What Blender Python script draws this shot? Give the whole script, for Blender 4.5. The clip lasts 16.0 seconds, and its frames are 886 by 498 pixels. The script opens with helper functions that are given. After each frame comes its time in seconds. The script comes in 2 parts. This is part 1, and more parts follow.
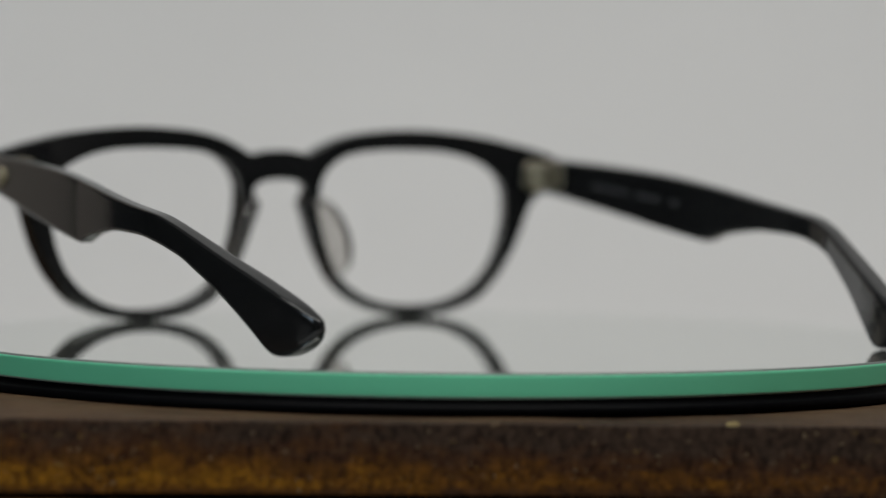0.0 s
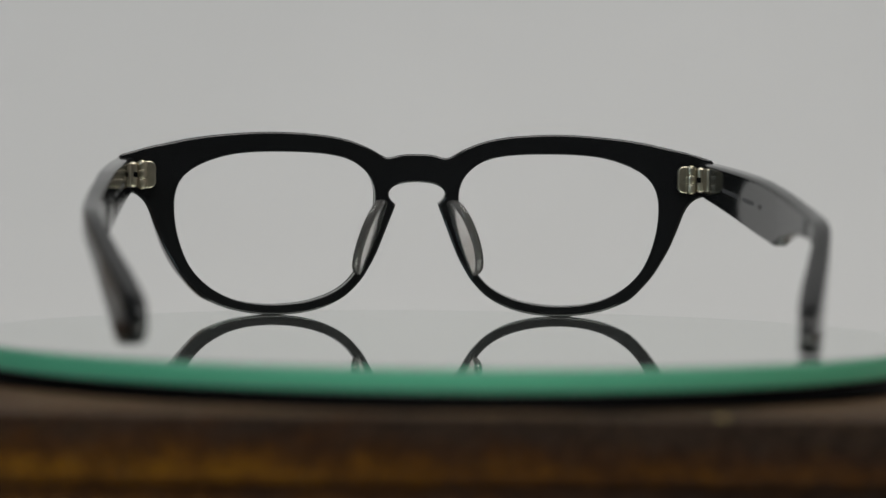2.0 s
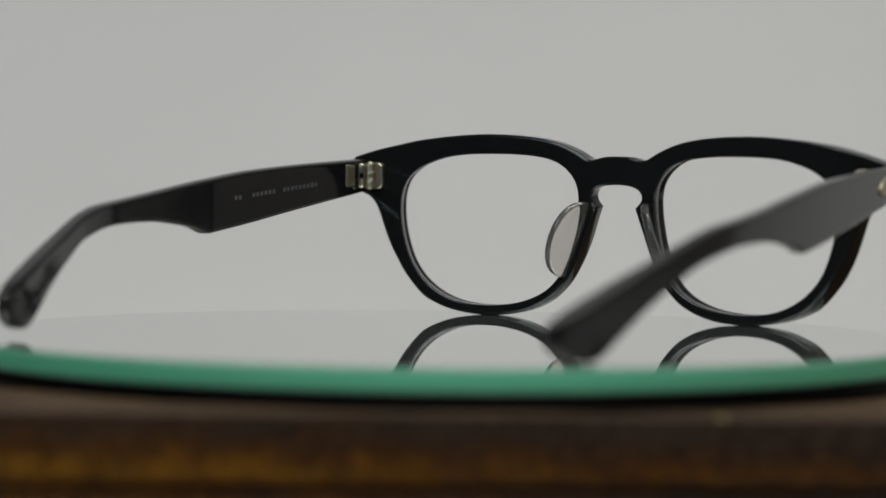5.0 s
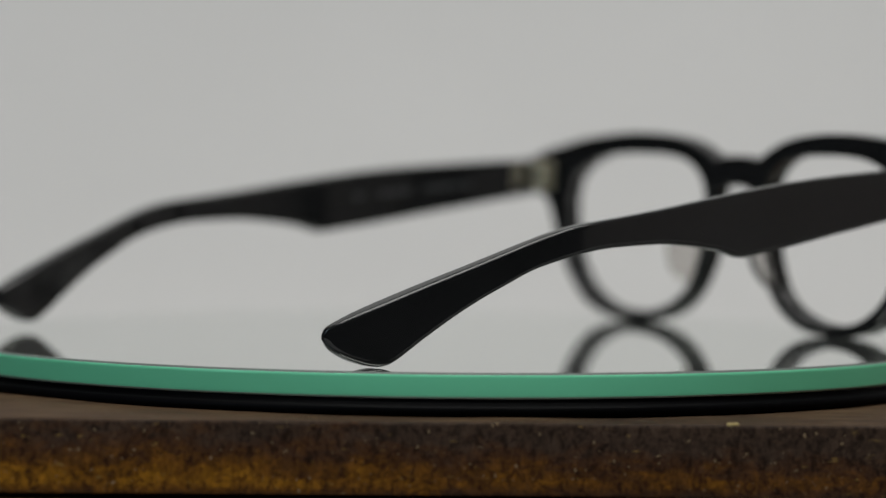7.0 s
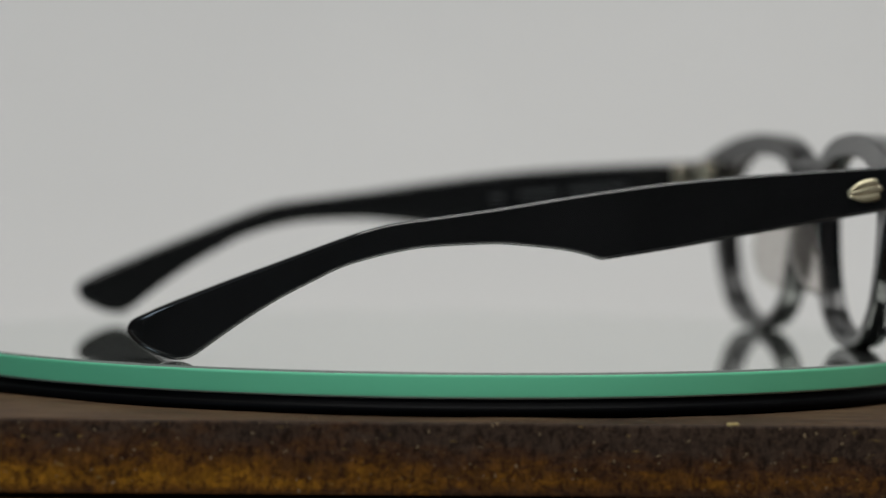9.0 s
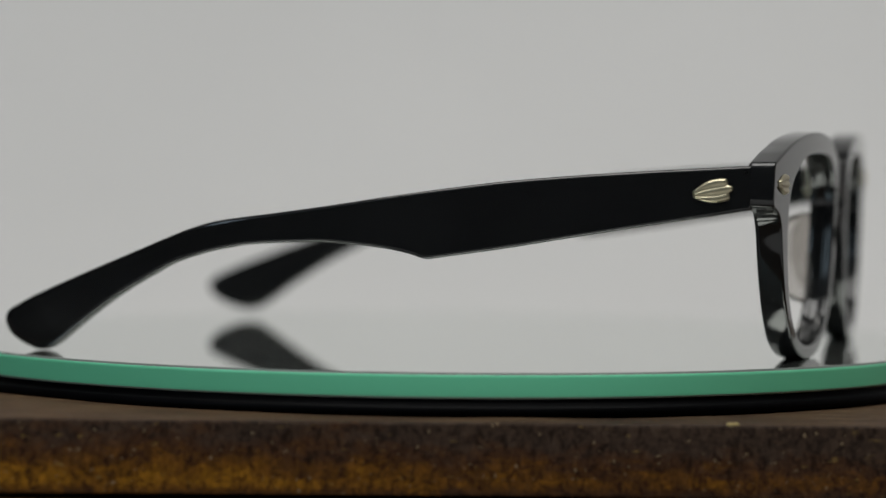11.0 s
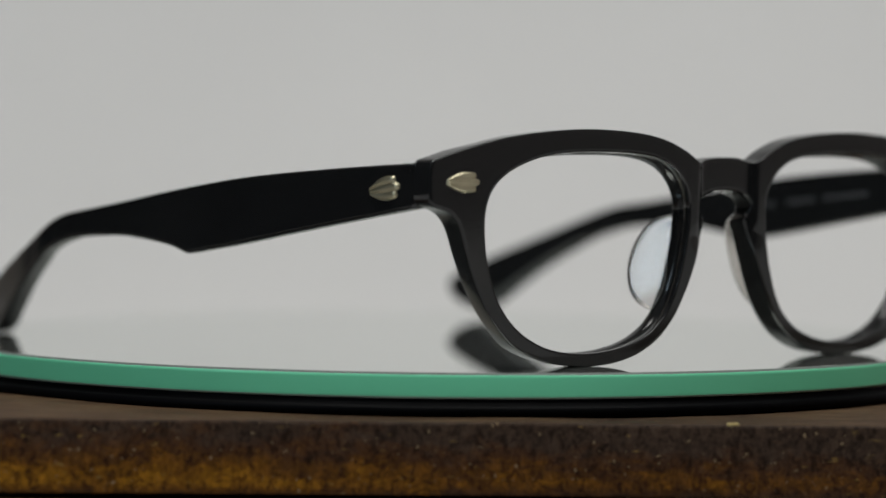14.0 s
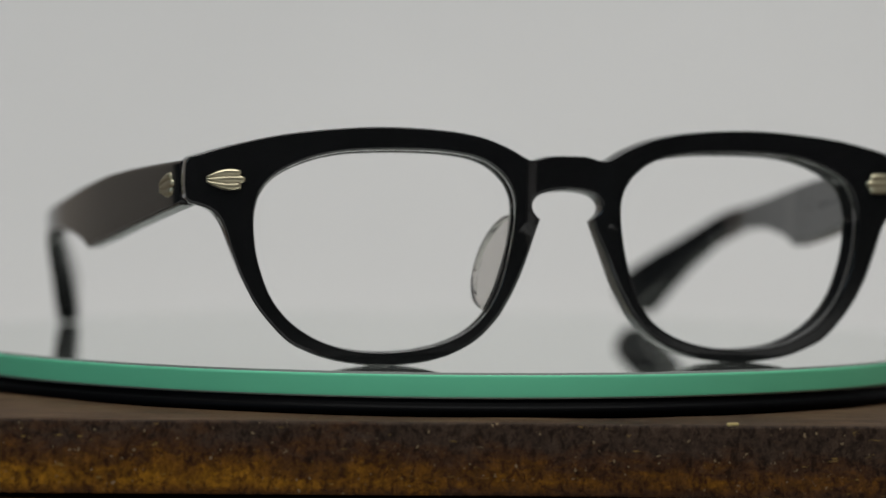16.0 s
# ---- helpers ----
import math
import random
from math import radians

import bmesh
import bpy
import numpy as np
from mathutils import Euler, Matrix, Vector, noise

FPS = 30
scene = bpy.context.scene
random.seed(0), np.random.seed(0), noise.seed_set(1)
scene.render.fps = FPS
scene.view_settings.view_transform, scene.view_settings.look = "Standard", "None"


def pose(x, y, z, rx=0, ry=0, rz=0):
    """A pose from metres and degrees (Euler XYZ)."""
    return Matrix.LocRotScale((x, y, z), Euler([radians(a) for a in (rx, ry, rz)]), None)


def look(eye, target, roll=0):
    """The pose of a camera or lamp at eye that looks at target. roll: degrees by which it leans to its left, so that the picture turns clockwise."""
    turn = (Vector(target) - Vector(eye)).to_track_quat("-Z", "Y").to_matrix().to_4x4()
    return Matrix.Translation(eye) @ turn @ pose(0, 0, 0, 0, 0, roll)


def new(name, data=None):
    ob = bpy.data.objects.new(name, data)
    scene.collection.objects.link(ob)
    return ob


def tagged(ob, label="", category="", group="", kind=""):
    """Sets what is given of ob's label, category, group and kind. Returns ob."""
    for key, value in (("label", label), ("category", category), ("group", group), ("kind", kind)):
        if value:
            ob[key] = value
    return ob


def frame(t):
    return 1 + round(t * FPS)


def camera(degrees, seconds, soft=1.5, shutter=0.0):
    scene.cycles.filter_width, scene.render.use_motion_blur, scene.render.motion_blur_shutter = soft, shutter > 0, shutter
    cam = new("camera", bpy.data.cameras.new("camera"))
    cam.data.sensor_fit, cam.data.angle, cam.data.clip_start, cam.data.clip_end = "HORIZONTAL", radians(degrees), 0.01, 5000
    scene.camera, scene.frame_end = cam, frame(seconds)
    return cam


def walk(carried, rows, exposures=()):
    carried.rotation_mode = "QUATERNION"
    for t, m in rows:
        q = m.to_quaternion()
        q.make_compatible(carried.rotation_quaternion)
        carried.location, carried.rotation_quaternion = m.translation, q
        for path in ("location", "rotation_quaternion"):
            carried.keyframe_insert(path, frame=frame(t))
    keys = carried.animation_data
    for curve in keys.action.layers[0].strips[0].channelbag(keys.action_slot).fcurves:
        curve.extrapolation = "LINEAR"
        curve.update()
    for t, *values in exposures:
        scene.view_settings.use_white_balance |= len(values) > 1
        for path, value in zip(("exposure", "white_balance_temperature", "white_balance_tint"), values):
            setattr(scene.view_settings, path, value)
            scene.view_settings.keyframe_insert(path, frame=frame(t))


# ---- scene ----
# ---- camera: on a tripod before a turntable; it slides back a little while it refocuses ----
LENS = 15.3685
cam = camera(LENS, 16.0)
cam.data.dof.use_dof = True
cam.data.dof.aperture_fstop = 9.0
EYE = Vector((0.0, -0.70117, 0.04218))
AIM = Vector((-0.00008, 0.29828, 0.009138))
WAY = (AIM - EYE).normalized()


def stood(back):
    eye = EYE - WAY * back
    return look(eye, eye + WAY, 0.621)


# the focus puller's mark: near the disc's edge, then on the glasses' front while it is the far side, then near again
focus_mark = new("focus_mark")
cam.data.dof.focus_object = focus_mark


def at_depth(y):
    return pose(0, y, 0.015)


walk(focus_mark, [(0.0, at_depth(-0.066)), (1.5, at_depth(-0.066)), (1.77, at_depth(0.078)), (4.3, at_depth(0.078)), (5.2, at_depth(0.078)), (5.6, at_depth(-0.09)),
                  (9.0, at_depth(-0.09)), (11.5, at_depth(-0.084)), (13.0, at_depth(-0.082)), (14.5, at_depth(-0.094)), (16.0, at_depth(-0.1))])

BACK = 0.0218
walk(cam, [(0.0, stood(0)), (1.5, stood(0)), (1.77, stood(BACK)), (4.3, stood(BACK)),
           (5.2, stood(BACK)), (5.6, stood(0)), (16.0, stood(0))],
     [(0.0, -0.17), (1.5, -0.17), (4.0, -0.21), (6.5, -0.14), (8.0, -0.08), (9.0, -0.04), (11.5, -0.14), (12.5, -0.11), (14.0, -0.06), (16.0, -0.04)])

# ---- light ----
world = bpy.data.worlds.new("world")
scene.world = world
world.use_nodes = True
world.node_tree.nodes["Background"].inputs[0].default_value = (0.5, 0.55, 0.6, 1)
world.node_tree.nodes["Background"].inputs[1].default_value = 0.05


def area_lamp(name, at, target, sx, sy, watts, colour):
    data = bpy.data.lights.new(name, "AREA")
    data.shape, data.size, data.size_y = "RECTANGLE", sx, sy
    data.energy, data.color = watts, colour
    ob = new(name, data)
    ob.matrix_world = look(at, target)
    return ob


area_lamp("ceiling_light", (0.1, -0.37, 1.52), (0.1, -0.37, 0.0), 1.4, 1.1, 30.4, (1.0, 0.991, 0.958))
area_lamp("window_light", (-1.93, -1.4, 1.08), (0.0, -0.75, 0.75), 1.3, 0.95, 19.0, (0.66, 0.85, 1.0))


# ---- materials ----
def material(name, base, rough=0.5, metal=0.0, vary=0.0, scale=40.0, bump=0.0, bump_scale=300.0, coat=0.0, spec=0.5):
    m = bpy.data.materials.new(name)
    m.use_nodes = True
    nt = m.node_tree
    b = nt.nodes["Principled BSDF"]
    b.inputs["Base Color"].default_value = (*base, 1)
    b.inputs["Roughness"].default_value = rough
    b.inputs["Metallic"].default_value = metal
    b.inputs["Coat Weight"].default_value = coat
    b.inputs["Coat Roughness"].default_value = 0.05
    b.inputs["Specular IOR Level"].default_value = spec
    tc = nt.nodes.new("ShaderNodeTexCoord")
    if vary:
        n = nt.nodes.new("ShaderNodeTexNoise")
        n.inputs["Scale"].default_value, n.inputs["Detail"].default_value = scale, 6
        nt.links.new(tc.outputs["Object"], n.inputs["Vector"])
        r = nt.nodes.new("ShaderNodeValToRGB")
        r.color_ramp.elements[0].position, r.color_ramp.elements[1].position = 0.3, 0.7
        r.color_ramp.elements[0].color = (*[c * (1 - vary) for c in base], 1)
        r.color_ramp.elements[1].color = (*[min(1, c * (1 + vary)) for c in base], 1)
        nt.links.new(n.outputs["Fac"], r.inputs["Fac"])
        nt.links.new(r.outputs["Color"], b.inputs["Base Color"])
        q = nt.nodes.new("ShaderNodeMapRange")
        q.inputs["To Min"].default_value, q.inputs["To Max"].default_value = rough * (1 - vary), min(1, rough * (1 + vary))
        nt.links.new(n.outputs["Fac"], q.inputs["Value"])
        nt.links.new(q.outputs["Result"], b.inputs["Roughness"])
    if bump:
        n2 = nt.nodes.new("ShaderNodeTexNoise")
        n2.inputs["Scale"].default_value, n2.inputs["Detail"].default_value = bump_scale, 4
        nt.links.new(tc.outputs["Object"], n2.inputs["Vector"])
        k = nt.nodes.new("ShaderNodeBump")
        k.inputs["Strength"].default_value, k.inputs["Distance"].default_value = bump, 0.0004
        nt.links.new(n2.outputs["Fac"], k.inputs["Height"])
        nt.links.new(k.outputs["Normal"], b.inputs["Normal"])
    return m


M_PAPER = material("grey paper", (0.60, 0.595, 0.59), 0.85, vary=0.03, scale=3.0, bump=0.1, bump_scale=400)
M_WALL = material("painted wall", (0.55, 0.54, 0.53), 0.8, vary=0.05, scale=2.0, bump=0.15, bump_scale=120)
M_WARM_WALL = material("warm painted wall", (0.475, 0.425, 0.405), 0.8, vary=0.05, scale=2.0, bump=0.15, bump_scale=120)
M_TAN_WALL = material("tan wall", (0.64, 0.555, 0.48), 0.8, vary=0.06, scale=2.0, bump=0.15, bump_scale=120)
M_TABLE = material("white laminate", (0.72, 0.71, 0.69), 0.6, vary=0.03, scale=3.0, bump=0.05, bump_scale=300)
M_DARK_WALL = material("dark wall", (0.03, 0.032, 0.035), 0.8, vary=0.1, scale=2.0)
M_ACETATE = material("black acetate", (0.0085, 0.0088, 0.0092), 0.085, vary=0.15, scale=60, bump=0.015, bump_scale=900, spec=0.44)
M_METAL = material("pale gold metal", (0.45, 0.41, 0.29), 0.42, 1.0, vary=0.12, scale=400, bump=0.05, bump_scale=1500)
M_NICKEL = material("nickel", (0.45, 0.41, 0.32), 0.36, 1.0, vary=0.15, scale=500, bump=0.05, bump_scale=1500)
M_CHIP = material("bare pale wood", (0.34, 0.26, 0.10), 0.7, vary=0.3, scale=600)
M_PRINT = material("pale print", (0.055, 0.055, 0.06), 0.5)
# near-black for the base; also painted shade in the board gap and hinge slot
M_BASE_AND_SHADE = material("black base", (0.002, 0.002, 0.0024), 0.45, vary=0.2, scale=80, spec=0.03)
M_GREEN = material("green glass edge", (0.165, 0.67, 0.395), 0.3, vary=0.02, scale=25, spec=0.3)
M_SEAM = material("ground chamfer", (0.12, 0.14, 0.13), 0.6, spec=0.2)
M_ARRIS = material("pale lower arris", (0.42, 0.50, 0.42), 0.4, spec=0.3)
M_MIRROR = material("mirror glass", (0.785, 0.83, 0.785), 0.015, 0.94)


def dusted(m):
    """A few pale grains of dust on the mirror."""
    nt = m.node_tree
    tc = nt.nodes.new("ShaderNodeTexCoord")
    n = nt.nodes.new("ShaderNodeTexNoise")
    n.inputs["Scale"].default_value, n.inputs["Detail"].default_value = 1100, 1
    nt.links.new(tc.outputs["Object"], n.inputs["Vector"])
    r = nt.nodes.new("ShaderNodeMapRange")
    for k, v in zip(("From Min", "From Max", "To Min", "To Max"), (0.74, 0.78, 0.94, 0.3)):
        r.inputs[k].default_value = v
    nt.links.new(n.outputs["Fac"], r.inputs["Value"])
    nt.links.new(r.outputs["Result"], nt.nodes["Principled BSDF"].inputs["Metallic"])


dusted(M_MIRROR)


def clear_material():
    m = bpy.data.materials.new("clear acetate")
    m.use_nodes = True
    b = m.node_tree.nodes["Principled BSDF"]
    b.inputs["Base Color"].default_value = (0.74, 0.71, 0.68, 1)
    b.inputs["Roughness"].default_value = 0.06
    b.inputs["Transmission Weight"].default_value = 0.93
    b.inputs["IOR"].default_value = 1.47
    return m


M_CLEAR = clear_material()


def wood_material():
    m = bpy.data.materials.new("worn stained wood")
    m.use_nodes = True
    nt = m.node_tree
    b = nt.nodes["Principled BSDF"]
    tc = nt.nodes.new("ShaderNodeTexCoord")

    def noise_of(sx, sy, sz, scale, detail, rough=0.6, distort=0.0):
        mp = nt.nodes.new("ShaderNodeMapping")
        mp.inputs["Scale"].default_value = (sx, sy, sz)
        nt.links.new(tc.outputs["Object"], mp.inputs["Vector"])
        n = nt.nodes.new("ShaderNodeTexNoise")
        n.inputs["Scale"].default_value, n.inputs["Detail"].default_value, n.inputs["Roughness"].default_value = scale, detail, rough
        n.inputs["Distortion"].default_value = distort
        nt.links.new(mp.outputs["Vector"], n.inputs["Vector"])
        return n.outputs["Fac"]

    def ramp(fac, stops):
        r = nt.nodes.new("ShaderNodeValToRGB")
        el = r.color_ramp.elements
        while len(el) < len(stops):
            el.new(0.5)
        for e, (pos, col) in zip(el, stops):
            e.position, e.color = pos, (*col, 1)
        nt.links.new(fac, r.inputs["Fac"])
        return r.outputs["Color"]

    def mixed(kind, fac, a, c):
        x = nt.nodes.new("ShaderNodeMix")
        x.data_type, x.blend_type = "RGBA", kind
        for sock, v in ((x.inputs[0], fac), (x.inputs[6], a), (x.inputs[7], c)):
            if isinstance(v, (int, float)):
                sock.default_value = v
            elif isinstance(v, tuple):
                sock.default_value = (*v, 1)
            else:
                nt.links.new(v, sock)
        return x.outputs[2]

    patches = noise_of(0.6, 1, 1.3, 150, 9, 0.8, 0.4)
    grain = noise_of(1.2, 1, 1, 520, 7, 0.8)
    flecks = noise_of(1, 1, 1, 850, 2)
    dashes = noise_of(0.4, 1, 1.5, 800, 2)
    pores = noise_of(1.2, 1, 0.9, 640, 5, 0.75, 0.6)
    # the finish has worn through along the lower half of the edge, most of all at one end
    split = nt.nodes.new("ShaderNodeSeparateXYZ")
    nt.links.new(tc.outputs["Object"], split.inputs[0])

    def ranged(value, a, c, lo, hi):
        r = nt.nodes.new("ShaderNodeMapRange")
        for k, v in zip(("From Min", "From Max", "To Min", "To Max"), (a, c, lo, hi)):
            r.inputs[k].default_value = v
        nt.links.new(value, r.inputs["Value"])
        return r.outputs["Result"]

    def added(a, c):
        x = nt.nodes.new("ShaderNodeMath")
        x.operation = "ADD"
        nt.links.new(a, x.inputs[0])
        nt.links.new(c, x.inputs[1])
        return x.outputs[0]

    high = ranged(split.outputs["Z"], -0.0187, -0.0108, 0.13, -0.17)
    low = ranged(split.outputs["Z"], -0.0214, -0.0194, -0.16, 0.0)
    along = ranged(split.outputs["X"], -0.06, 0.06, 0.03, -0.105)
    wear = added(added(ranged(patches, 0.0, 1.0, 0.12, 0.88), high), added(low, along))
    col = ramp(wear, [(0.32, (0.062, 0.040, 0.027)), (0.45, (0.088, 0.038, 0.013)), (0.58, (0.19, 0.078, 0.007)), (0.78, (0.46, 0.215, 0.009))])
    col = mixed("MULTIPLY", 1.0, col, ramp(grain, [(0.32, (0.22, 0.20, 0.20)), (0.50, (0.52, 0.49, 0.46)), (0.68, (1.0, 1.0, 1.0))]))
    hollow = ramp(pores, [(0.38, (0.34, 0.28, 0.25)), (0.52, (1.1, 1.1, 1.1))])
    col = mixed("MULTIPLY", 1.0, col, hollow)
    dash = ramp(dashes, [(0.685, (0, 0, 0)), (0.73, (0.7, 0.7, 0.7))])
    col = mixed("MIX", dash, col, (0.20, 0.125, 0.035))
    pale = ramp(flecks, [(0.675, (0, 0, 0)), (0.71, (1, 1, 1))])
    col = mixed("MIX", pale, col, (0.19, 0.135, 0.075))
    face = ramp(ranged(split.outputs["Z"], -0.0083, -0.0079, 0.0, 1.0), [(0.2, (0, 0, 0)), (0.8, (1, 1, 1))])
    streaks = noise_of(0.12, 1, 1, 520, 6, 0.7)
    col = mixed("MIX", face, col, ramp(streaks, [(0.32, (0.022, 0.012, 0.007)), (0.5, (0.060, 0.035, 0.019)), (0.68, (0.115, 0.072, 0.038))]))
    nt.links.new(col, b.inputs["Base Color"])
    b.inputs["Roughness"].default_value = 0.6
    b.inputs["Specular IOR Level"].default_value = 0.1
    k = nt.nodes.new("ShaderNodeBump")
    k.inputs["Strength"].default_value, k.inputs["Distance"].default_value = 0.5, 0.0005
    nt.links.new(pores, k.inputs["Height"])
    nt.links.new(k.outputs["Normal"], b.inputs["Normal"])
    return m


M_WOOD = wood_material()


# ---- mesh helpers (millimetres in, metres out) ----
def part(name, bm, mat, parent=None, label="", smooth=True):
    for f in bm.faces:
        f.smooth = smooth
    bmesh.ops.recalc_face_normals(bm, faces=bm.faces)
    me = bpy.data.meshes.new(name)
    bm.to_mesh(me)
    bm.free()
    for one in (mat if isinstance(mat, (list, tuple)) else [mat]):
        me.materials.append(one)
    ob = new(name, me)
    if parent:
        ob.parent = parent
    return tagged(ob, label) if label else ob


def rounded_box(sx, sy, sz, r, at=(0, 0, 0), segs=3):
    bm = bmesh.new()
    bmesh.ops.create_cube(bm, size=1)
    bmesh.ops.scale(bm, vec=(sx, sy, sz), verts=bm.verts)
    bmesh.ops.bevel(bm, geom=bm.edges[:], offset=r, segments=segs, affect="EDGES", profile=0.5)
    bmesh.ops.translate(bm, vec=at, verts=bm.verts)
    return bm


def lathe(profile, n=192, mats=None):
    """A body of revolution about z from (radius, height) pairs; closes at radius 0."""
    bm = bmesh.new()
    rings = []
    for r, z in profile:
        if r == 0:
            rings.append([bm.verts.new((0, 0, z))])
        else:
            rings.append([bm.verts.new((r * math.cos(2 * math.pi * i / n), r * math.sin(2 * math.pi * i / n), z)) for i in range(n)])
    for j, (a, b) in enumerate(zip(rings, rings[1:])):
        for i in range(n):
            k = (i + 1) % n
            if len(a) == 1:
                f = bm.faces.new((a[0], b[k], b[i]))
            elif len(b) == 1:
                f = bm.faces.new((a[i], a[k], b[0]))
            else:
                f = bm.faces.new((a[i], a[k], b[k], b[i]))
            if mats:
                f.material_index = mats[j]
    return bm


def spline(points, step=0.8, closed=False):
    """An even run of points along a Catmull-Rom curve through the given ones."""
    p = [np.array(q, float) for q in points]
    n = len(p)
    out = []
    for i in range(n if closed else n - 1):
        b, c = p[i], p[(i + 1) % n]
        a = p[i - 1] if closed or i else 2 * b - c
        d = p[(i + 2) % n] if closed or i + 2 < n else 2 * c - b
        k = max(1, round(float(np.linalg.norm(c - b)) / step))
        for s in range(k):
            t = s / k
            out.append(0.5 * (2 * b + (c - a) * t + (2 * a - 5 * b + 4 * c - d) * t * t + (3 * b - a - 3 * c + d) * t ** 3))
    if not closed:
        out.append(p[-1])
    return np.array(out)


def inset(loop, d):
    """The closed loop moved by d to its left-hand side."""
    t = np.roll(loop, -1, 0) - np.roll(loop, 1, 0)
    t /= np.linalg.norm(t, axis=1)[:, None] + 1e-9
    return loop + d * np.stack([-t[:, 1], t[:, 0]], 1)


def area(loop):
    x, y = loop[:, 0], loop[:, 1]
    return 0.5 * float(np.sum(x * np.roll(y, -1) - y * np.roll(x, -1)))


def inside(q, loop):
    x, y = q
    a, b = loop, np.roll(loop, -1, 0)
    cut = (a[:, 1] > y) != (b[:, 1] > y)
    xs = a[:, 0] + (y - a[:, 1]) * (b[:, 0] - a[:, 0]) / np.where(b[:, 1] == a[:, 1], 1e-9, b[:, 1] - a[:, 1])
    return int(np.sum(cut & (xs > x))) % 2 == 1


def plate(outer, holes, wall, hole_wall, place, widen=None, shaped=()):
    """A plate cut to the outer loop with holes. wall, hole_wall: (depth, inset) stations from its front to its back;
    place(u, v, depth) gives the point in millimetres; widen(points): how much broader the rounding of the edge is at each point;
    shaped: further points of the front face, where it is not flat."""
    from mathutils.geometry import delaunay_2d_cdt
    if area(outer) < 0:
        outer = outer[::-1]
    holes = [h if area(h) < 0 else h[::-1] for h in holes]
    bm = bmesh.new()
    ends = ([], [])
    for loop, stations in [(outer, wall)] + [(h, hole_wall) for h in holes]:
        rows = []
        for depth, d in stations:
            ring = inset(loop, d if widen is None else d * widen(loop)[:, None])
            rows.append(([bm.verts.new(Vector(place(u, v, depth)) * 0.001) for u, v in ring], ring))
        n = len(loop)
        for (a, _), (b, _) in zip(rows, rows[1:]):
            for i in range(n):
                bm.faces.new((a[i], a[(i + 1) % n], b[(i + 1) % n], b[i]))
        ends[0].append(rows[0])
        ends[1].append(rows[-1])
    for caps, more in zip(ends, (shaped, ())):
        verts, pts, edges = [], [], []
        for vs, ring in caps:
            s = len(pts)
            verts += vs
            pts += [Vector((float(u), float(v))) for u, v in ring]
            edges += [(s + i, s + (i + 1) % len(vs)) for i in range(len(vs))]
        for q in more:
            if inside(q, inset(caps[0][1], 0.25)) and not any(inside(q, inset(r, 0.25)) for _, r in caps[1:]):
                verts.append(bm.verts.new(Vector(place(*q, 0)) * 0.001))
                pts.append(Vector(q))
        got, _, tris, back, _, _ = delaunay_2d_cdt(pts, edges, [], 1, 1e-6)
        for t in tris:
            c = sum((got[i] for i in t), Vector((0, 0))) / 3
            if not inside(c, caps[0][1]) or any(inside(c, r) for _, r in caps[1:]):
                continue
            try:
                bm.faces.new([verts[back[i][0]] for i in t])
            except (ValueError, IndexError):
                pass
    return bm


# ---- the place ----
def backdrop():
    """A seamless sweep of grey paper: flat under the stand, bent up behind it."""
    bm = bmesh.new()
    line = [(-0.33, -0.045), (0.55, -0.045)]
    for i in range(1, 17):
        a = math.pi / 2 * i / 16
        line.append((0.55 + 0.4 * math.sin(a), -0.045 + 0.4 * (1 - math.cos(a))))
    line.append((0.95, 1.45))
    rows = [[bm.verts.new((x, y, z)) for x in (-0.50, -0.49, 0.5, 1.59, 1.6)] for y, z in line]
    for a, b in zip(rows, rows[1:]):
        for i in range(4):
            bm.faces.new((a[i], a[i + 1], b[i + 1], b[i]))
    ob = part("backdrop", bm, M_PAPER)
    mod = ob.modifiers.new("thickness", "SOLIDIFY")
    mod.thickness = 0.002
    mod.offset = 1
    return tagged(ob, "seamless light grey paper backdrop sweeping up behind the stand", "backdrop", kind="structure")


def wall(name, size, at, mat, label):
    bm = bmesh.new()
    bmesh.ops.create_cube(bm, size=1)
    bmesh.ops.scale(bm, vec=size, verts=bm.verts)
    bmesh.ops.translate(bm, vec=at, verts=bm.verts)
    return tagged(part(name, bm, mat, smooth=False), label, "wall", kind="structure")


backdrop()
wall("wall_north", (2.45, 0.1, 2.45), (0.675, 1.1, 0.375), M_WALL, "plain light painted wall behind the backdrop")
wall("wall_northwest", (0.65, 0.1, 2.45), (-0.875, 1.1, 0.375), M_TAN_WALL, "plain tan wall beside the paper backdrop")
wall("wall_far_northwest", (0.9, 0.1, 2.45), (-1.65, 1.1, 0.375), M_DARK_WALL, "plain dark wall in the corner of the room")
wall("wall_east", (0.1, 2.0, 2.45), (1.75, 0.05, 0.375), M_WARM_WALL, "plain warm light painted side wall")
wall("wall_southeast", (0.1, 1.4, 2.45), (1.85, -1.6, 0.375), M_DARK_WALL, "plain dark side wall of the unlit room")
wall("wall_west", (0.1, 3.3, 2.45), (-2.0, -0.6, 0.375), M_DARK_WALL, "plain dark side wall")
wall("wall_south", (4.0, 0.1, 2.45), (-0.1, -2.3, 0.375), M_DARK_WALL, "plain dark wall of the unlit room")
wall("floor", (4.0, 3.5, 0.1), (-0.1, -0.6, -0.9), M_DARK_WALL, "dark floor of the room")
wall("ceiling", (4.0, 3.5, 0.1), (-0.1, -0.6, 1.65), M_WALL, "plain light ceiling")


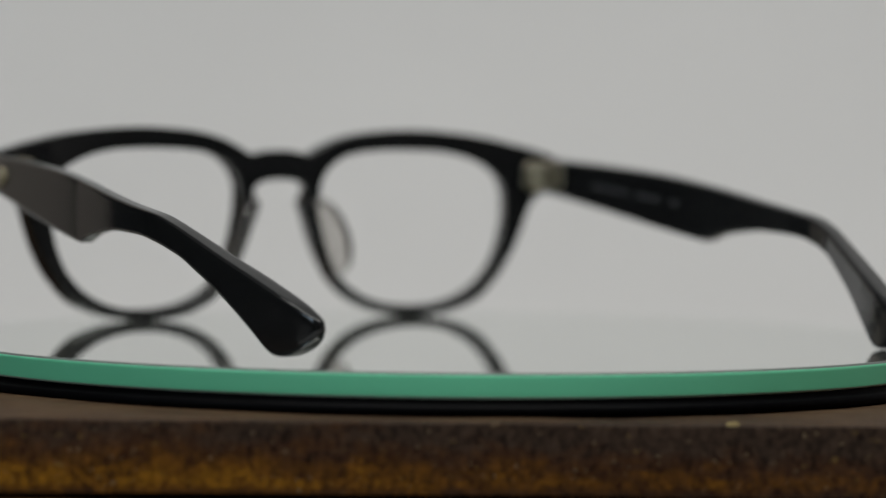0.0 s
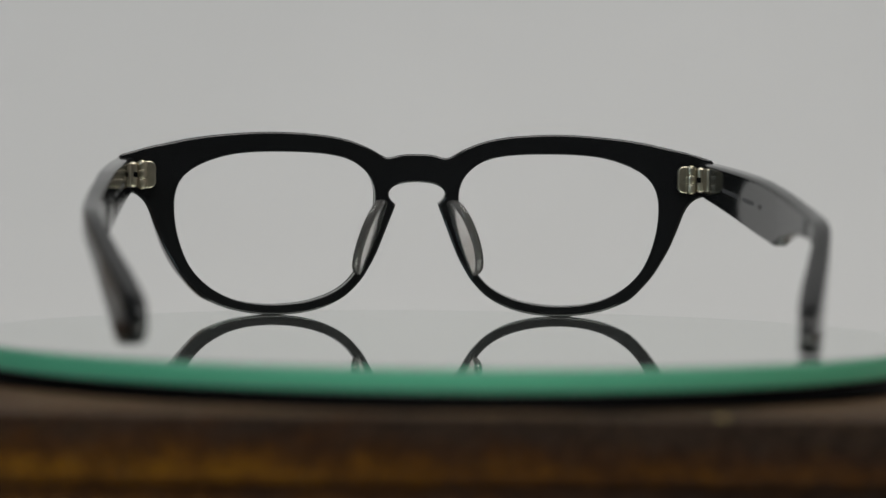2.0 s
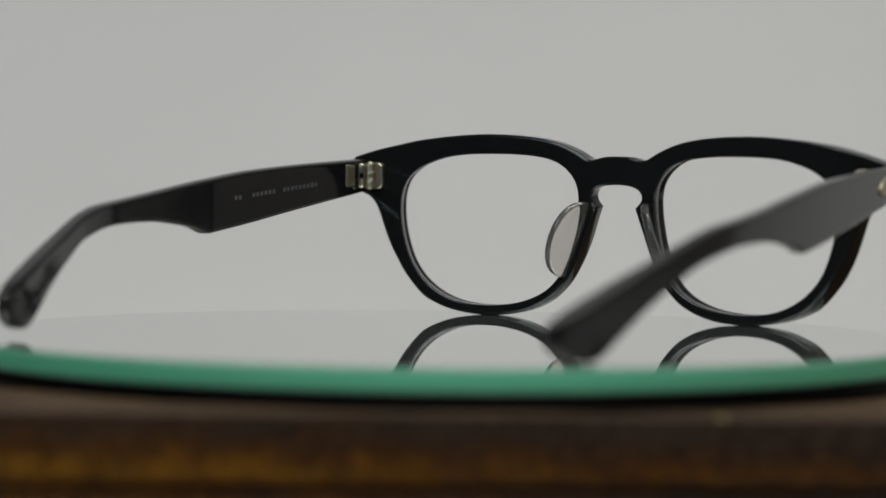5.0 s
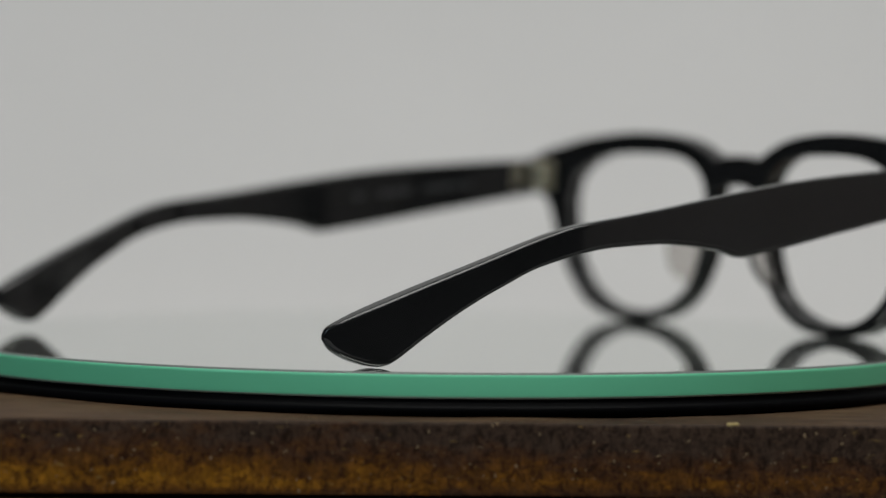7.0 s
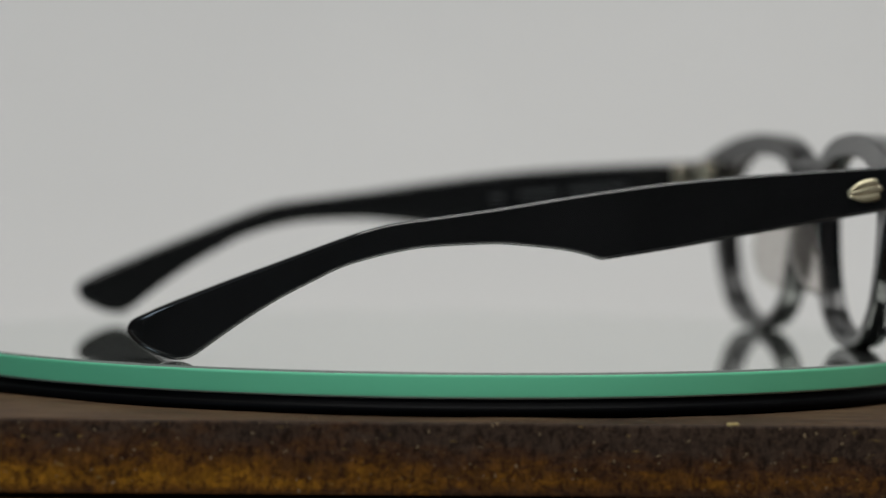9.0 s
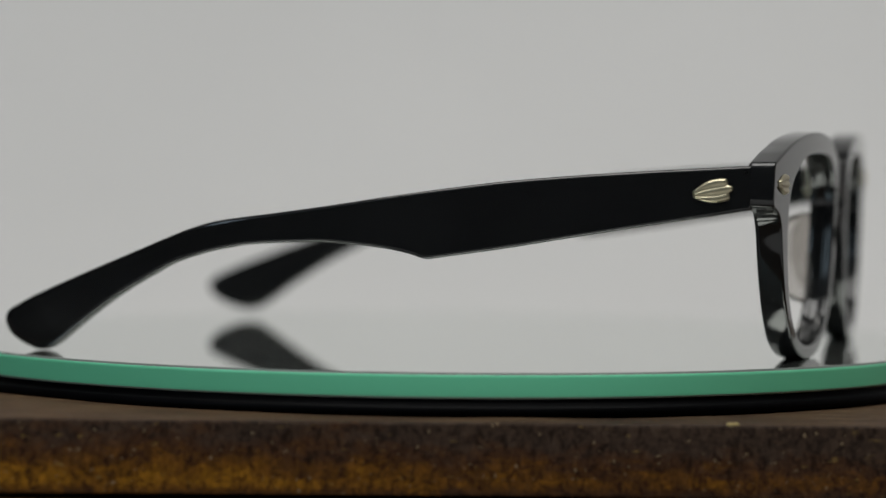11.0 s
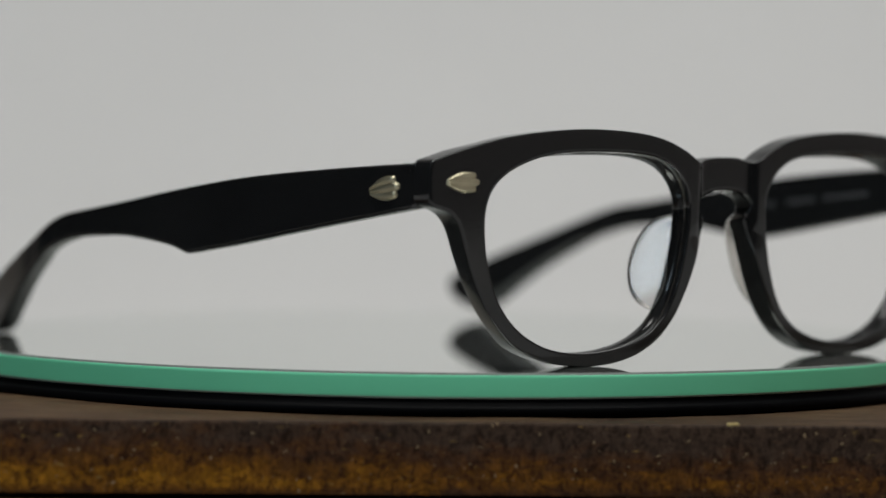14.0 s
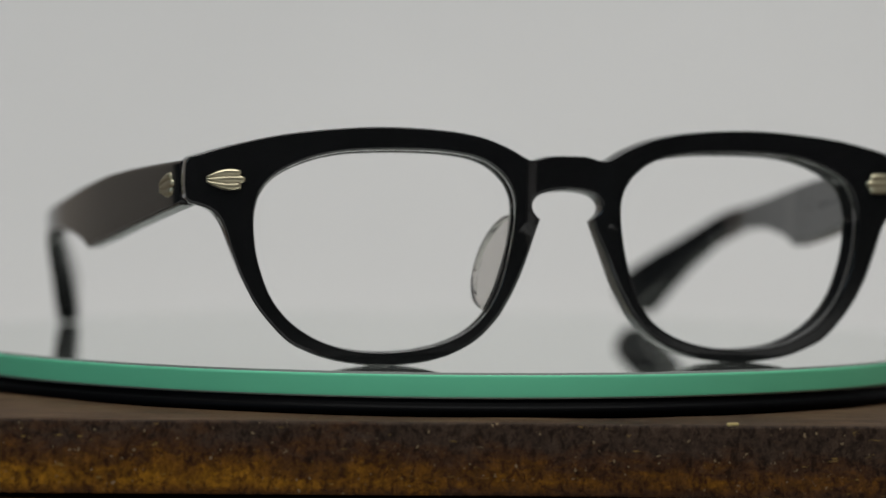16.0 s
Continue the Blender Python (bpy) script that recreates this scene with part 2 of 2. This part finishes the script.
def table():
    top = tagged(new("table"), "plain table under the paper backdrop", "table")
    part("tabletop", rounded_box(2.3, 1.48, 0.03, 0.004, (0.35, 0.29, -0.0625)), M_TABLE, top)
    for sx in (-0.72, 1.42):
        for sy in (-0.38, 0.78):
            part("leg", rounded_box(0.05, 0.05, 0.772, 0.004, (sx, sy, -0.464)), M_DARK_WALL, top)
    return top


table()


# ---- the stand and the turntable ----
def board(length, depth, height, at, r):
    """A worn board whose long edges wave a little."""
    bm = rounded_box(length, depth, height, r, segs=4)
    cuts = 120
    bmesh.ops.bisect_plane(bm, geom=bm.verts[:] + bm.edges[:] + bm.faces[:], plane_co=(0, 0, 0), plane_no=(1, 0, 0))
    for i in range(1, cuts):
        x = -length / 2 + length * i / cuts
        bmesh.ops.bisect_plane(bm, geom=bm.verts[:] + bm.edges[:] + bm.faces[:], plane_co=(x + 1e-5, 0, 0), plane_no=(1, 0, 0))
    for v in bm.verts:
        w = noise.noise(Vector((v.co.x * 30, v.co.y * 8, at[2] * 90))) * 0.0005
        v.co.y += w * (1 if v.co.y < 0 else 0)
        if v.co.z > 0 and v.co.y < -depth / 2 + 0.004:
            v.co.z += noise.noise(Vector((v.co.x * 45, 3.1, at[2] * 50))) * 0.0003 - 0.0002
    bmesh.ops.translate(bm, vec=at, verts=bm.verts)
    return bm


def wooden_stand():
    stand = tagged(new("wooden_stand"), "dark-stained wooden stand with worn golden brown edges", "stand")
    stand.matrix_world = pose(0, 0, 0, 0, 0.2, 3.4)
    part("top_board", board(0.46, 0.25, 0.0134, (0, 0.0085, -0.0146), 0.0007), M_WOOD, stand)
    # the shade in the gap between the boards, put in as a black strip
    part("gap_shade_strip", rounded_box(0.45, 0.244, 0.0009, 0.0002, (0, 0.0095, -0.02175)), M_BASE_AND_SHADE, stand, "black strip standing in for the shade between the boards")
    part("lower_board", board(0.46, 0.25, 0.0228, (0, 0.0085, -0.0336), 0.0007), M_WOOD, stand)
    # a pale splinter where the top arris has chipped
    bm = rounded_box(0.0022, 0.0006, 0.0004, 0.00018, (0.0455, -0.1163, -0.0080))
    for v in bm.verts:
        v.co.z += noise.noise(v.co * 900) * 0.0004
    part("splinter", bm, M_CHIP, stand, "pale yellow chipped splinter")
    return stand


wooden_stand()


def turntable():
    thing = tagged(new("turntable"), "round mirror turntable with a green glass edge on a black base", "turntable")
    R, T = 0.1058, 0.0048
    part("base", lathe([(0, -0.0048), (0.1050, -0.0048), (0.1053, -0.0049), (0.1054, -0.0052), (0.1056, -0.0059), (0.1067, -0.0060),
                        (0.1070, -0.0064), (0.1072, -0.0070), (0.1070, -0.0077), (0.1066, -0.0079), (0, -0.0079)]), M_BASE_AND_SHADE, thing, "glossy black base ring")
    glass = lathe([(0, 0), (R - 0.004, 0), (R - 0.0006, 0), (R - 0.00055, -0.00002), (R - 0.00008, -0.00040), (R, -0.00050), (R, -0.0010), (R, -T + 0.0007), (R, -T + 0.0004),
                   (R - 0.0001, -T + 0.0001), (R - 0.0004, -T), (0, -T)], mats=[0, 0, 0, 1, 2, 2, 2, 2, 3, 3, 2])
    disc = part("mirror_glass", glass, [M_MIRROR, M_SEAM, M_GREEN, M_ARRIS], thing, "thick mirrored glass disc with a green edge")
    for face in disc.data.polygons:
        face.use_smooth = face.material_index >= 2
    return thing


TURNTABLE = turntable()


# ---- the eyeglasses: x across, y ahead, z up, in millimetres from the turntable's axis ----
OX, OY = 0.41, 71.91
THICK = 5.2


def front_y(x):
    return 13.2 - 3.3 * (x / 66.0) ** 2


BROW = spline([(0, 39.5), (3.6, 39.35), (6.9, 38.6), (8.6, 39.0), (12.1, 40.9), (17.6, 42.9), (24.9, 44.1), (35.0, 44.6), (44.6, 44.2), (55.2, 43.0), (63.5, 41.2), (71.5, 38.9)])


def outline():
    """The front's outer line: brow, end piece, rim, nose and keyhole bridge, then the same mirrored."""
    end = spline([(71.5, 38.9), (72.7, 38.1), (73.0, 34.5), (72.8, 30.9), (72.1, 30.2)])
    rim = spline([(72.1, 30.2), (68.6, 29.1), (66.7, 27.5), (65.6, 25.5), (64.1, 20.8), (62.1, 15.6), (59.1, 10.4), (54.3, 5.1), (50.6, 2.9), (45.3, 1.1), (38.9, 0.15),
                  (34.6, 0.02), (29.2, 0.45), (24.4, 1.5), (20.5, 3.1), (17.2, 5.2), (13.9, 8.6), (11.8, 11.9), (9.9, 15.6), (7.8, 20.9), (5.7, 26.3), (5.3, 27.5)])
    key = spline([(5.3, 27.5), (6.1, 28.3), (6.85, 29.3), (6.95, 30.6), (5.8, 32.0), (3.4, 32.85), (0, 33.15)], 0.5)
    half = np.concatenate([BROW[:-1], end[:-1], rim[:-1], key])
    other = half[1:-1][::-1] * np.array([-1, 1])
    return np.concatenate([half, other])


def lens_opening(side):
    ring = spline([(36.1, 40.4), (44.6, 39.9), (50.6, 38.5), (55.6, 36.3), (58.7, 33.6), (60.3, 29.5), (60.25, 23.4), (59.0, 17.7), (56.6, 12.1), (52.6, 7.6), (47.4, 4.5), (42.1, 3.0),
                   (35.7, 2.5), (29.2, 3.0), (24.2, 4.2), (19.4, 6.4), (15.6, 10.0), (13.0, 15.4), (11.5, 21.0), (10.6, 26.3), (10.5, 31.0), (11.6, 34.2), (14.3, 37.1), (18.2, 39.1), (25.4, 40.2)], closed=True)
    for _ in range(6):
        ring = 0.5 * ring + 0.25 * (np.roll(ring, 1, 0) + np.roll(ring, -1, 0))
    return ring * np.array([side, 1])


def frame_front(parent):
    wall_s = [(0, 0.7), (0, 0.34), (0.07, 0.14), (0.22, 0.03), (0.5, 0), (4.3, 0), (4.75, 0.06), (5.0, 0.2), (5.15, 0.42), (5.2, 0.65), (5.2, 0.9)]
    hole_s = [(0, 0.5), (0, 0.24), (0.07, 0.07), (0.22, 0), (1.7, 0), (2.2, 0.55), (2.7, 0), (4.95, 0), (5.12, 0.06), (5.2, 0.2), (5.2, 0.45)]

    def place(u, v, d):
        """The rims draw in towards the back, the end pieces stay square, and the bridge's face lies a little deeper."""
        draw = d * min(1.0, max(0.0, (66 - abs(u)) / 5))
        under = min(1.0, max(0.0, (float(np.interp(abs(u), BROW[:, 0], BROW[:, 1])) - v - 0.4) / 2.6))
        k = min(1.0, max(0.0, (8.6 - abs(u)) / 2.8))
        sunk = 1.1 * k * k * (3 - 2 * k) * (1 - d / THICK)
        return (u * (1 - 0.0042 * draw) + OX, front_y(u) - d - sunk + OY + 0.025 * (v - 32), v * (1 - 0.0035 * draw * under))

    bridge = [(float(u), float(v)) for u in np.arange(-9.2, 9.3, 0.46) for v in np.arange(26.4, 40.4, 0.7)]
    bm = plate(outline(), [lens_opening(1), lens_opening(-1)], wall_s, hole_s, place, shaped=bridge)
    return part("front", bm, M_ACETATE, parent, "black acetate front with a keyhole bridge")


# the arm's outer face seen from above: bowed out at the bend, drawn in at the tip
TEMPLE_CURVE = spline([(-147, 68.0), (-138, 70.8), (-115, 76.9), (-98, 80.5), (-80, 80.8), (-54, 79.3), (-28, 76.9), (-2.3, 74.1), (5.5, 72.9), (9, 72.4)], 2.0)


def temple_x(y):
    return float(np.interp(y, TEMPLE_CURVE[:, 0], TEMPLE_CURVE[:, 1]))


def temple(parent, side, lift, inward):
    """One arm, its broad fore part stepping down at a notch to a slim bend and a flared tip. lift: how far its tip stands off the glass."""
    top = spline([(-144.3, 6.0), (-143.6, 7.4), (-140.9, 8.9), (-136.7, 10.9), (-126.3, 15.2), (-115.9, 19.3), (-105.4, 23.45), (-100.2, 25.25), (-94.9, 26.55), (-84.3, 28.05), (-73.6, 29.65), (-62.7, 31.45),
                  (-51.7, 33.1), (-40.5, 34.6), (-29.1, 35.7), (-17.5, 36.6), (-5.5, 37.4), (6.6, 38.1)])
    fore = spline([(6.6, 38.1), (6.7, 34), (6.3, 29.8)])
    low = spline([(6.3, 29.8), (-5.4, 27.9), (-17.3, 25.9), (-29.0, 23.9), (-40.4, 21.9), (-53.4, 19.9)])
    step = spline([(-53.4, 19.9), (-55.4, 19.75), (-58.2, 20.6), (-62.6, 21.5), (-70.2, 22.3), (-76.7, 22.6), (-88.5, 22.0), (-94.9, 21.0), (-100.1, 19.7), (-105.4, 17.9), (-110.6, 15.2), (-115.9, 12.3),
                   (-121.1, 9.0), (-126.3, 5.3), (-131.6, 1.3), (-134.1, 0.25), (-136.7, 0.35), (-140.3, 1.6), (-143.0, 3.3), (-144.3, 5.2)])
    loop = np.concatenate([top[:-1], fore[:-1], low[:-1], step])

    def place(y, z, d):
        y = y - 0.8 if y < 0 else y - 0.8 - 0.1 * y
        thick = float(np.interp(y, (-145, -128, -105, -60, 0), (5.0, 4.9, 3.9, 3.5, 4.1)))
        pull = float(np.interp(y, (-145, -120, -100, -55, 6), (0.15, 0.5, 0.9, 1.0, 0.0)))
        slim = math.sqrt(max(0.1, 1 - (max(0.0, -134 - y) / 11.5) ** 2))
        x = temple_x(y) - inward * pull - thick / 2 + (0.5 - d / 4.1) * thick * slim
        return (side * x + OX, y + OY, z + lift * max(0, -y) / 138)

    def rounding(q):
        """Broader at the tip, tighter along the lower edge."""
        middle = np.interp(q[:, 0], (-145, -126, -105, -95, -54, 6), (6, 10.5, 20.5, 23.5, 26.5, 34))
        return np.interp(q[:, 0], (-140, -126, -80), (1.4, 1.1, 1.05)) * np.where(q[:, 1] < middle, 0.6, 0.72)

    arc = [math.radians(a) for a in range(0, 91, 11)] + [math.pi / 2]
    s = [(0, 1.5)] + [(0.75 * (1 - math.cos(a)), 1 - math.sin(a)) for a in arc] + [(4.1 - 1.6 * (1 - math.cos(a)), 1 - math.sin(a)) for a in reversed(arc)] + [(4.1, 1.5)]
    return part("temple", plate(loop, [], s, [], place, rounding), M_ACETATE, parent, "glossy black acetate temple arm"), place


def rivet_mesh(length, height):
    """A shell-shaped stud: three ridges fanning out from a point to a scalloped end. It lies in xz and stands out along -y."""
    bm = bmesh.new()
    nu, nv = 22, 25
    grid = []
    for i in range(nu):
        u = i / (nu - 1)
        row = []
        for j in range(nv):
            v = 2 * j / (nv - 1) - 1
            lobe = abs(math.cos(v * 1.5 * math.pi))
            far = min(1, max(0, (abs(v) - 0.27) / 0.12))
            reach = 1 - 0.10 * far - 0.03 * (1 - lobe)
            x = (u * reach - 0.5) * length
            w = 0.5 * height * (0.27 + 0.73 * math.sin(min(1, u / 0.68) * math.pi / 2)) * (1 - 0.5 * max(0, u - 0.8))
            rise = 0.28 + 0.28 * lobe ** 0.8
            edge = min(1, (1 - abs(v)) / 0.12) * min(1, u / 0.06) * min(1, (1 - u) / 0.06)
            row.append(bm.verts.new((x * 0.001, -(rise * edge) * 0.001, v * w * 0.001)))
        grid.append(row)
    for a, b in zip(grid, grid[1:]):
        for j in range(nv - 1):
            bm.faces.new((a[j], a[j + 1], b[j + 1], b[j]))
    rim = [grid[0][j] for j in range(nv)] + [grid[i][-1] for i in range(1, nu)] + [grid[-1][j] for j in range(nv - 2, -1, -1)] + [grid[i][0] for i in range(nu - 2, 0, -1)]
    low = [bm.verts.new(v.co + Vector((0, 0.0006, 0))) for v in rim]
    for i in range(len(rim)):
        k = (i + 1) % len(rim)
        bm.faces.new((rim[i], rim[k], low[k], low[i]))
    return bm


def cylinder(r, h, at, bevel=0.15, n=24):
    bm = lathe([(0, -h / 2), (r - bevel, -h / 2), (r, -h / 2 + bevel), (r, h / 2 - bevel), (r - bevel, h / 2), (0, h / 2)], n)
    bmesh.ops.translate(bm, vec=at, verts=bm.verts)
    bmesh.ops.scale(bm, vec=(0.001,) * 3, verts=bm.verts)
    return bm


def mm_box(sx, sy, sz, r, at, turn=0.0):
    bm = rounded_box(sx, sy, sz, r)
    bmesh.ops.rotate(bm, cent=(0, 0, 0), matrix=Matrix.Rotation(turn, 3, "Z"), verts=bm.verts)
    bmesh.ops.translate(bm, vec=at, verts=bm.verts)
    bmesh.ops.scale(bm, vec=(0.001,) * 3, verts=bm.verts)
    return bm


def hinge(parent, side):
    """A barrel hinge: a rounded plate let into the front, three knuckles on a screw, and a leaf along the temple."""
    zc = 33.9
    at = lambda x, y, z: (side * x + OX, y + OY, z)
    back = front_y(66.0) - THICK
    corner = [(cx + 1.7 * math.cos(a), cz + 1.7 * math.sin(a)) for cx, cz, q in ((0.9, 1.6, 0), (-0.9, 1.6, 1), (-0.9, -1.6, 2), (0.9, -1.6, 3))
              for a in (math.pi / 2 * (q + i / 8) for i in range(9))]
    stations = [(0, 0.5), (0, 0.3), (0.1, 0.08), (0.3, 0), (1.3, 0), (1.3, 0.4)]
    bm = plate(np.array(corner), [], stations, [], lambda u, v, d: at(66.2 + u, back - 1.0 + d + 0.09 * u, zc + v))
    plate_ob = part("hinge", bm, M_NICKEL, parent, "pale nickel hinge")
    for dz in (-2.15, 0.0, 2.15):
        part("knuckle", cylinder(1.25, 2.04, at(66.9, back - 1.5, zc + dz), 0.12), M_NICKEL, plate_ob)
    part("screw", cylinder(0.7, 7.0, at(66.9, back - 1.5, zc), 0.2), M_METAL, plate_ob)
    part("leaf", mm_box(2.5, 2.4, 6.3, 0.9, at(69.3, back - 2.0, zc), 0), M_NICKEL, plate_ob)
    # no slot is cut: a black block gives its shade
    part("slot_shade", mm_box(1.0, 0.5, 1.3, 0.15, at(68.5, back - 3.05, zc), 0), M_BASE_AND_SHADE, plate_ob, "black block standing in for the shaded slot between the knuckles")
    part("temple_plate", mm_box(1.2, 5.4, 5.6, 0.5, at(70.1, back - 5.6, zc), 0), M_NICKEL, plate_ob)
    return plate_ob


def nose_pad(parent, side):
    """A clear half-oval fin behind the nose edge of the rim, leaning outwards."""
    half = [(9.7 * math.cos(math.pi * i / 24), 7.7 * math.sin(math.pi * i / 24) ** 0.8) for i in range(25)]
    loop = np.array([(-8.9, -1.2)] + [(-a, b) for a, b in half] + [(8.9, -1.2)])
    loop = spline([tuple(q) for q in loop], 0.8, closed=True)
    top, low = np.array([7.3, 27.4]), np.array([13.3, 10.0])
    mid, along = (top + low) / 2, (top - low) / np.linalg.norm(top - low)
    across = np.array([along[1], -along[0]])

    def place(u, v, d):
        bow = (1.2 * (1 - (u / 10.4) ** 2)) * (1 - v / 9.0) * 0.4
        x, z = mid + along * u + across * (0.36 * v + d - 0.1 - bow)
        return (side * x + OX, front_y(x) - THICK + 0.3 - v + OY, z)

    s = [(0, 0.9), (0, 0.5), (0.15, 0.22), (0.5, 0.04), (1.0, 0), (1.5, 0.04), (1.85, 0.22), (2.0, 0.5), (2.0, 0.9)]
    return part("nose_pad", plate(loop, [], s, [], place), M_CLEAR, parent, "clear acetate nose pad")


def print_bars(parent, side, place):
    """Illegible pale printing on the inner face of a temple: three words in small letters."""
    for start, letters in ((-14.0, 9), (-30.5, 6), (-43.5, 2)):
        for k in range(letters):
            y = start - 1.55 * k
            bm = bmesh.new()
            c = []
            for yy, dz in ((y, -0.5), (y - 1.1, -0.5), (y - 1.1, 0.5), (y, 0.5)):
                z = 31.7 + (yy + 14) * 0.11 + dz
                p = Vector(place(yy, z, 4.1)) - Vector((side * 0.03, 0, 0))
                c.append(p * 0.001)
            low = [bm.verts.new(p) for p in c]
            high = [bm.verts.new(p + Vector((side * 0.00005, 0, 0))) for p in c]
            bm.faces.new(low)
            bm.faces.new(high)
            for i in range(4):
                bm.faces.new((low[i], low[(i + 1) % 4], high[(i + 1) % 4], high[i]))
            part("printed_bar", bm, M_PRINT, parent, smooth=False)


def eyeglasses():
    thing = tagged(new("eyeglasses"), "black acetate eyeglasses with pale gold rivets on the mirror turntable", "eyeglasses")
    front = frame_front(thing)
    for side, lift, inward in ((1, 0.0, 0.0), (-1, 1.35, 1.9)):
        arm, place = temple(thing, side, lift, inward)
        x = 65.6
        stud = part("rivet", rivet_mesh(7.4, 4.0), M_METAL, front, "shell-shaped pale gold rivet")
        # the stud points to the outer end and faces ahead
        stud.matrix_local = Matrix.Translation(Vector((side * x + OX, front_y(x) + OY + 0.05, 34.6)) * 0.001) @ Matrix.Rotation(math.pi - side * 0.095, 4, "Z") @ Matrix.Rotation(0 if side > 0 else math.pi, 4, "Y")
        stud = part("rivet", rivet_mesh(7.6, 4.5), M_METAL, arm, "shell-shaped pale gold rivet")
        yr = -2.1
        slope = math.atan((temple_x(yr + 3) - temple_x(yr - 3)) / 6)
        stud.matrix_local = Matrix.Translation(Vector((side * (temple_x(yr) + 0.05) + OX, yr + OY, 33.2)) * 0.001) @ Matrix.Rotation(side * (math.pi / 2 - slope), 4, "Z") @ Matrix.Rotation(0 if side > 0 else math.pi, 4, "Y") @ Matrix.Rotation(-0.17, 4, "Y")
        hinge(thing, side)
        nose_pad(thing, side)
        print_bars(arm, side, place)
    return thing


GLASSES = eyeglasses()


# ---- what moves: the turntable and the glasses on it turn clockwise at an even pace ----
def motions():
    turns = [(0, 28.83), (1, 17.0), (2.5, -1.02), (4, -18.87), (6.5, -49.15), (9, -79.5), (11.5, -109.67), (12.5, -121.41), (14, -139.22), (15, -151.35), (16, -163.56)]
    for thing in (TURNTABLE, GLASSES):
        walk(thing, [(t, pose(0, 0, 0, 0, 0, a)) for t, a in turns])


motions()
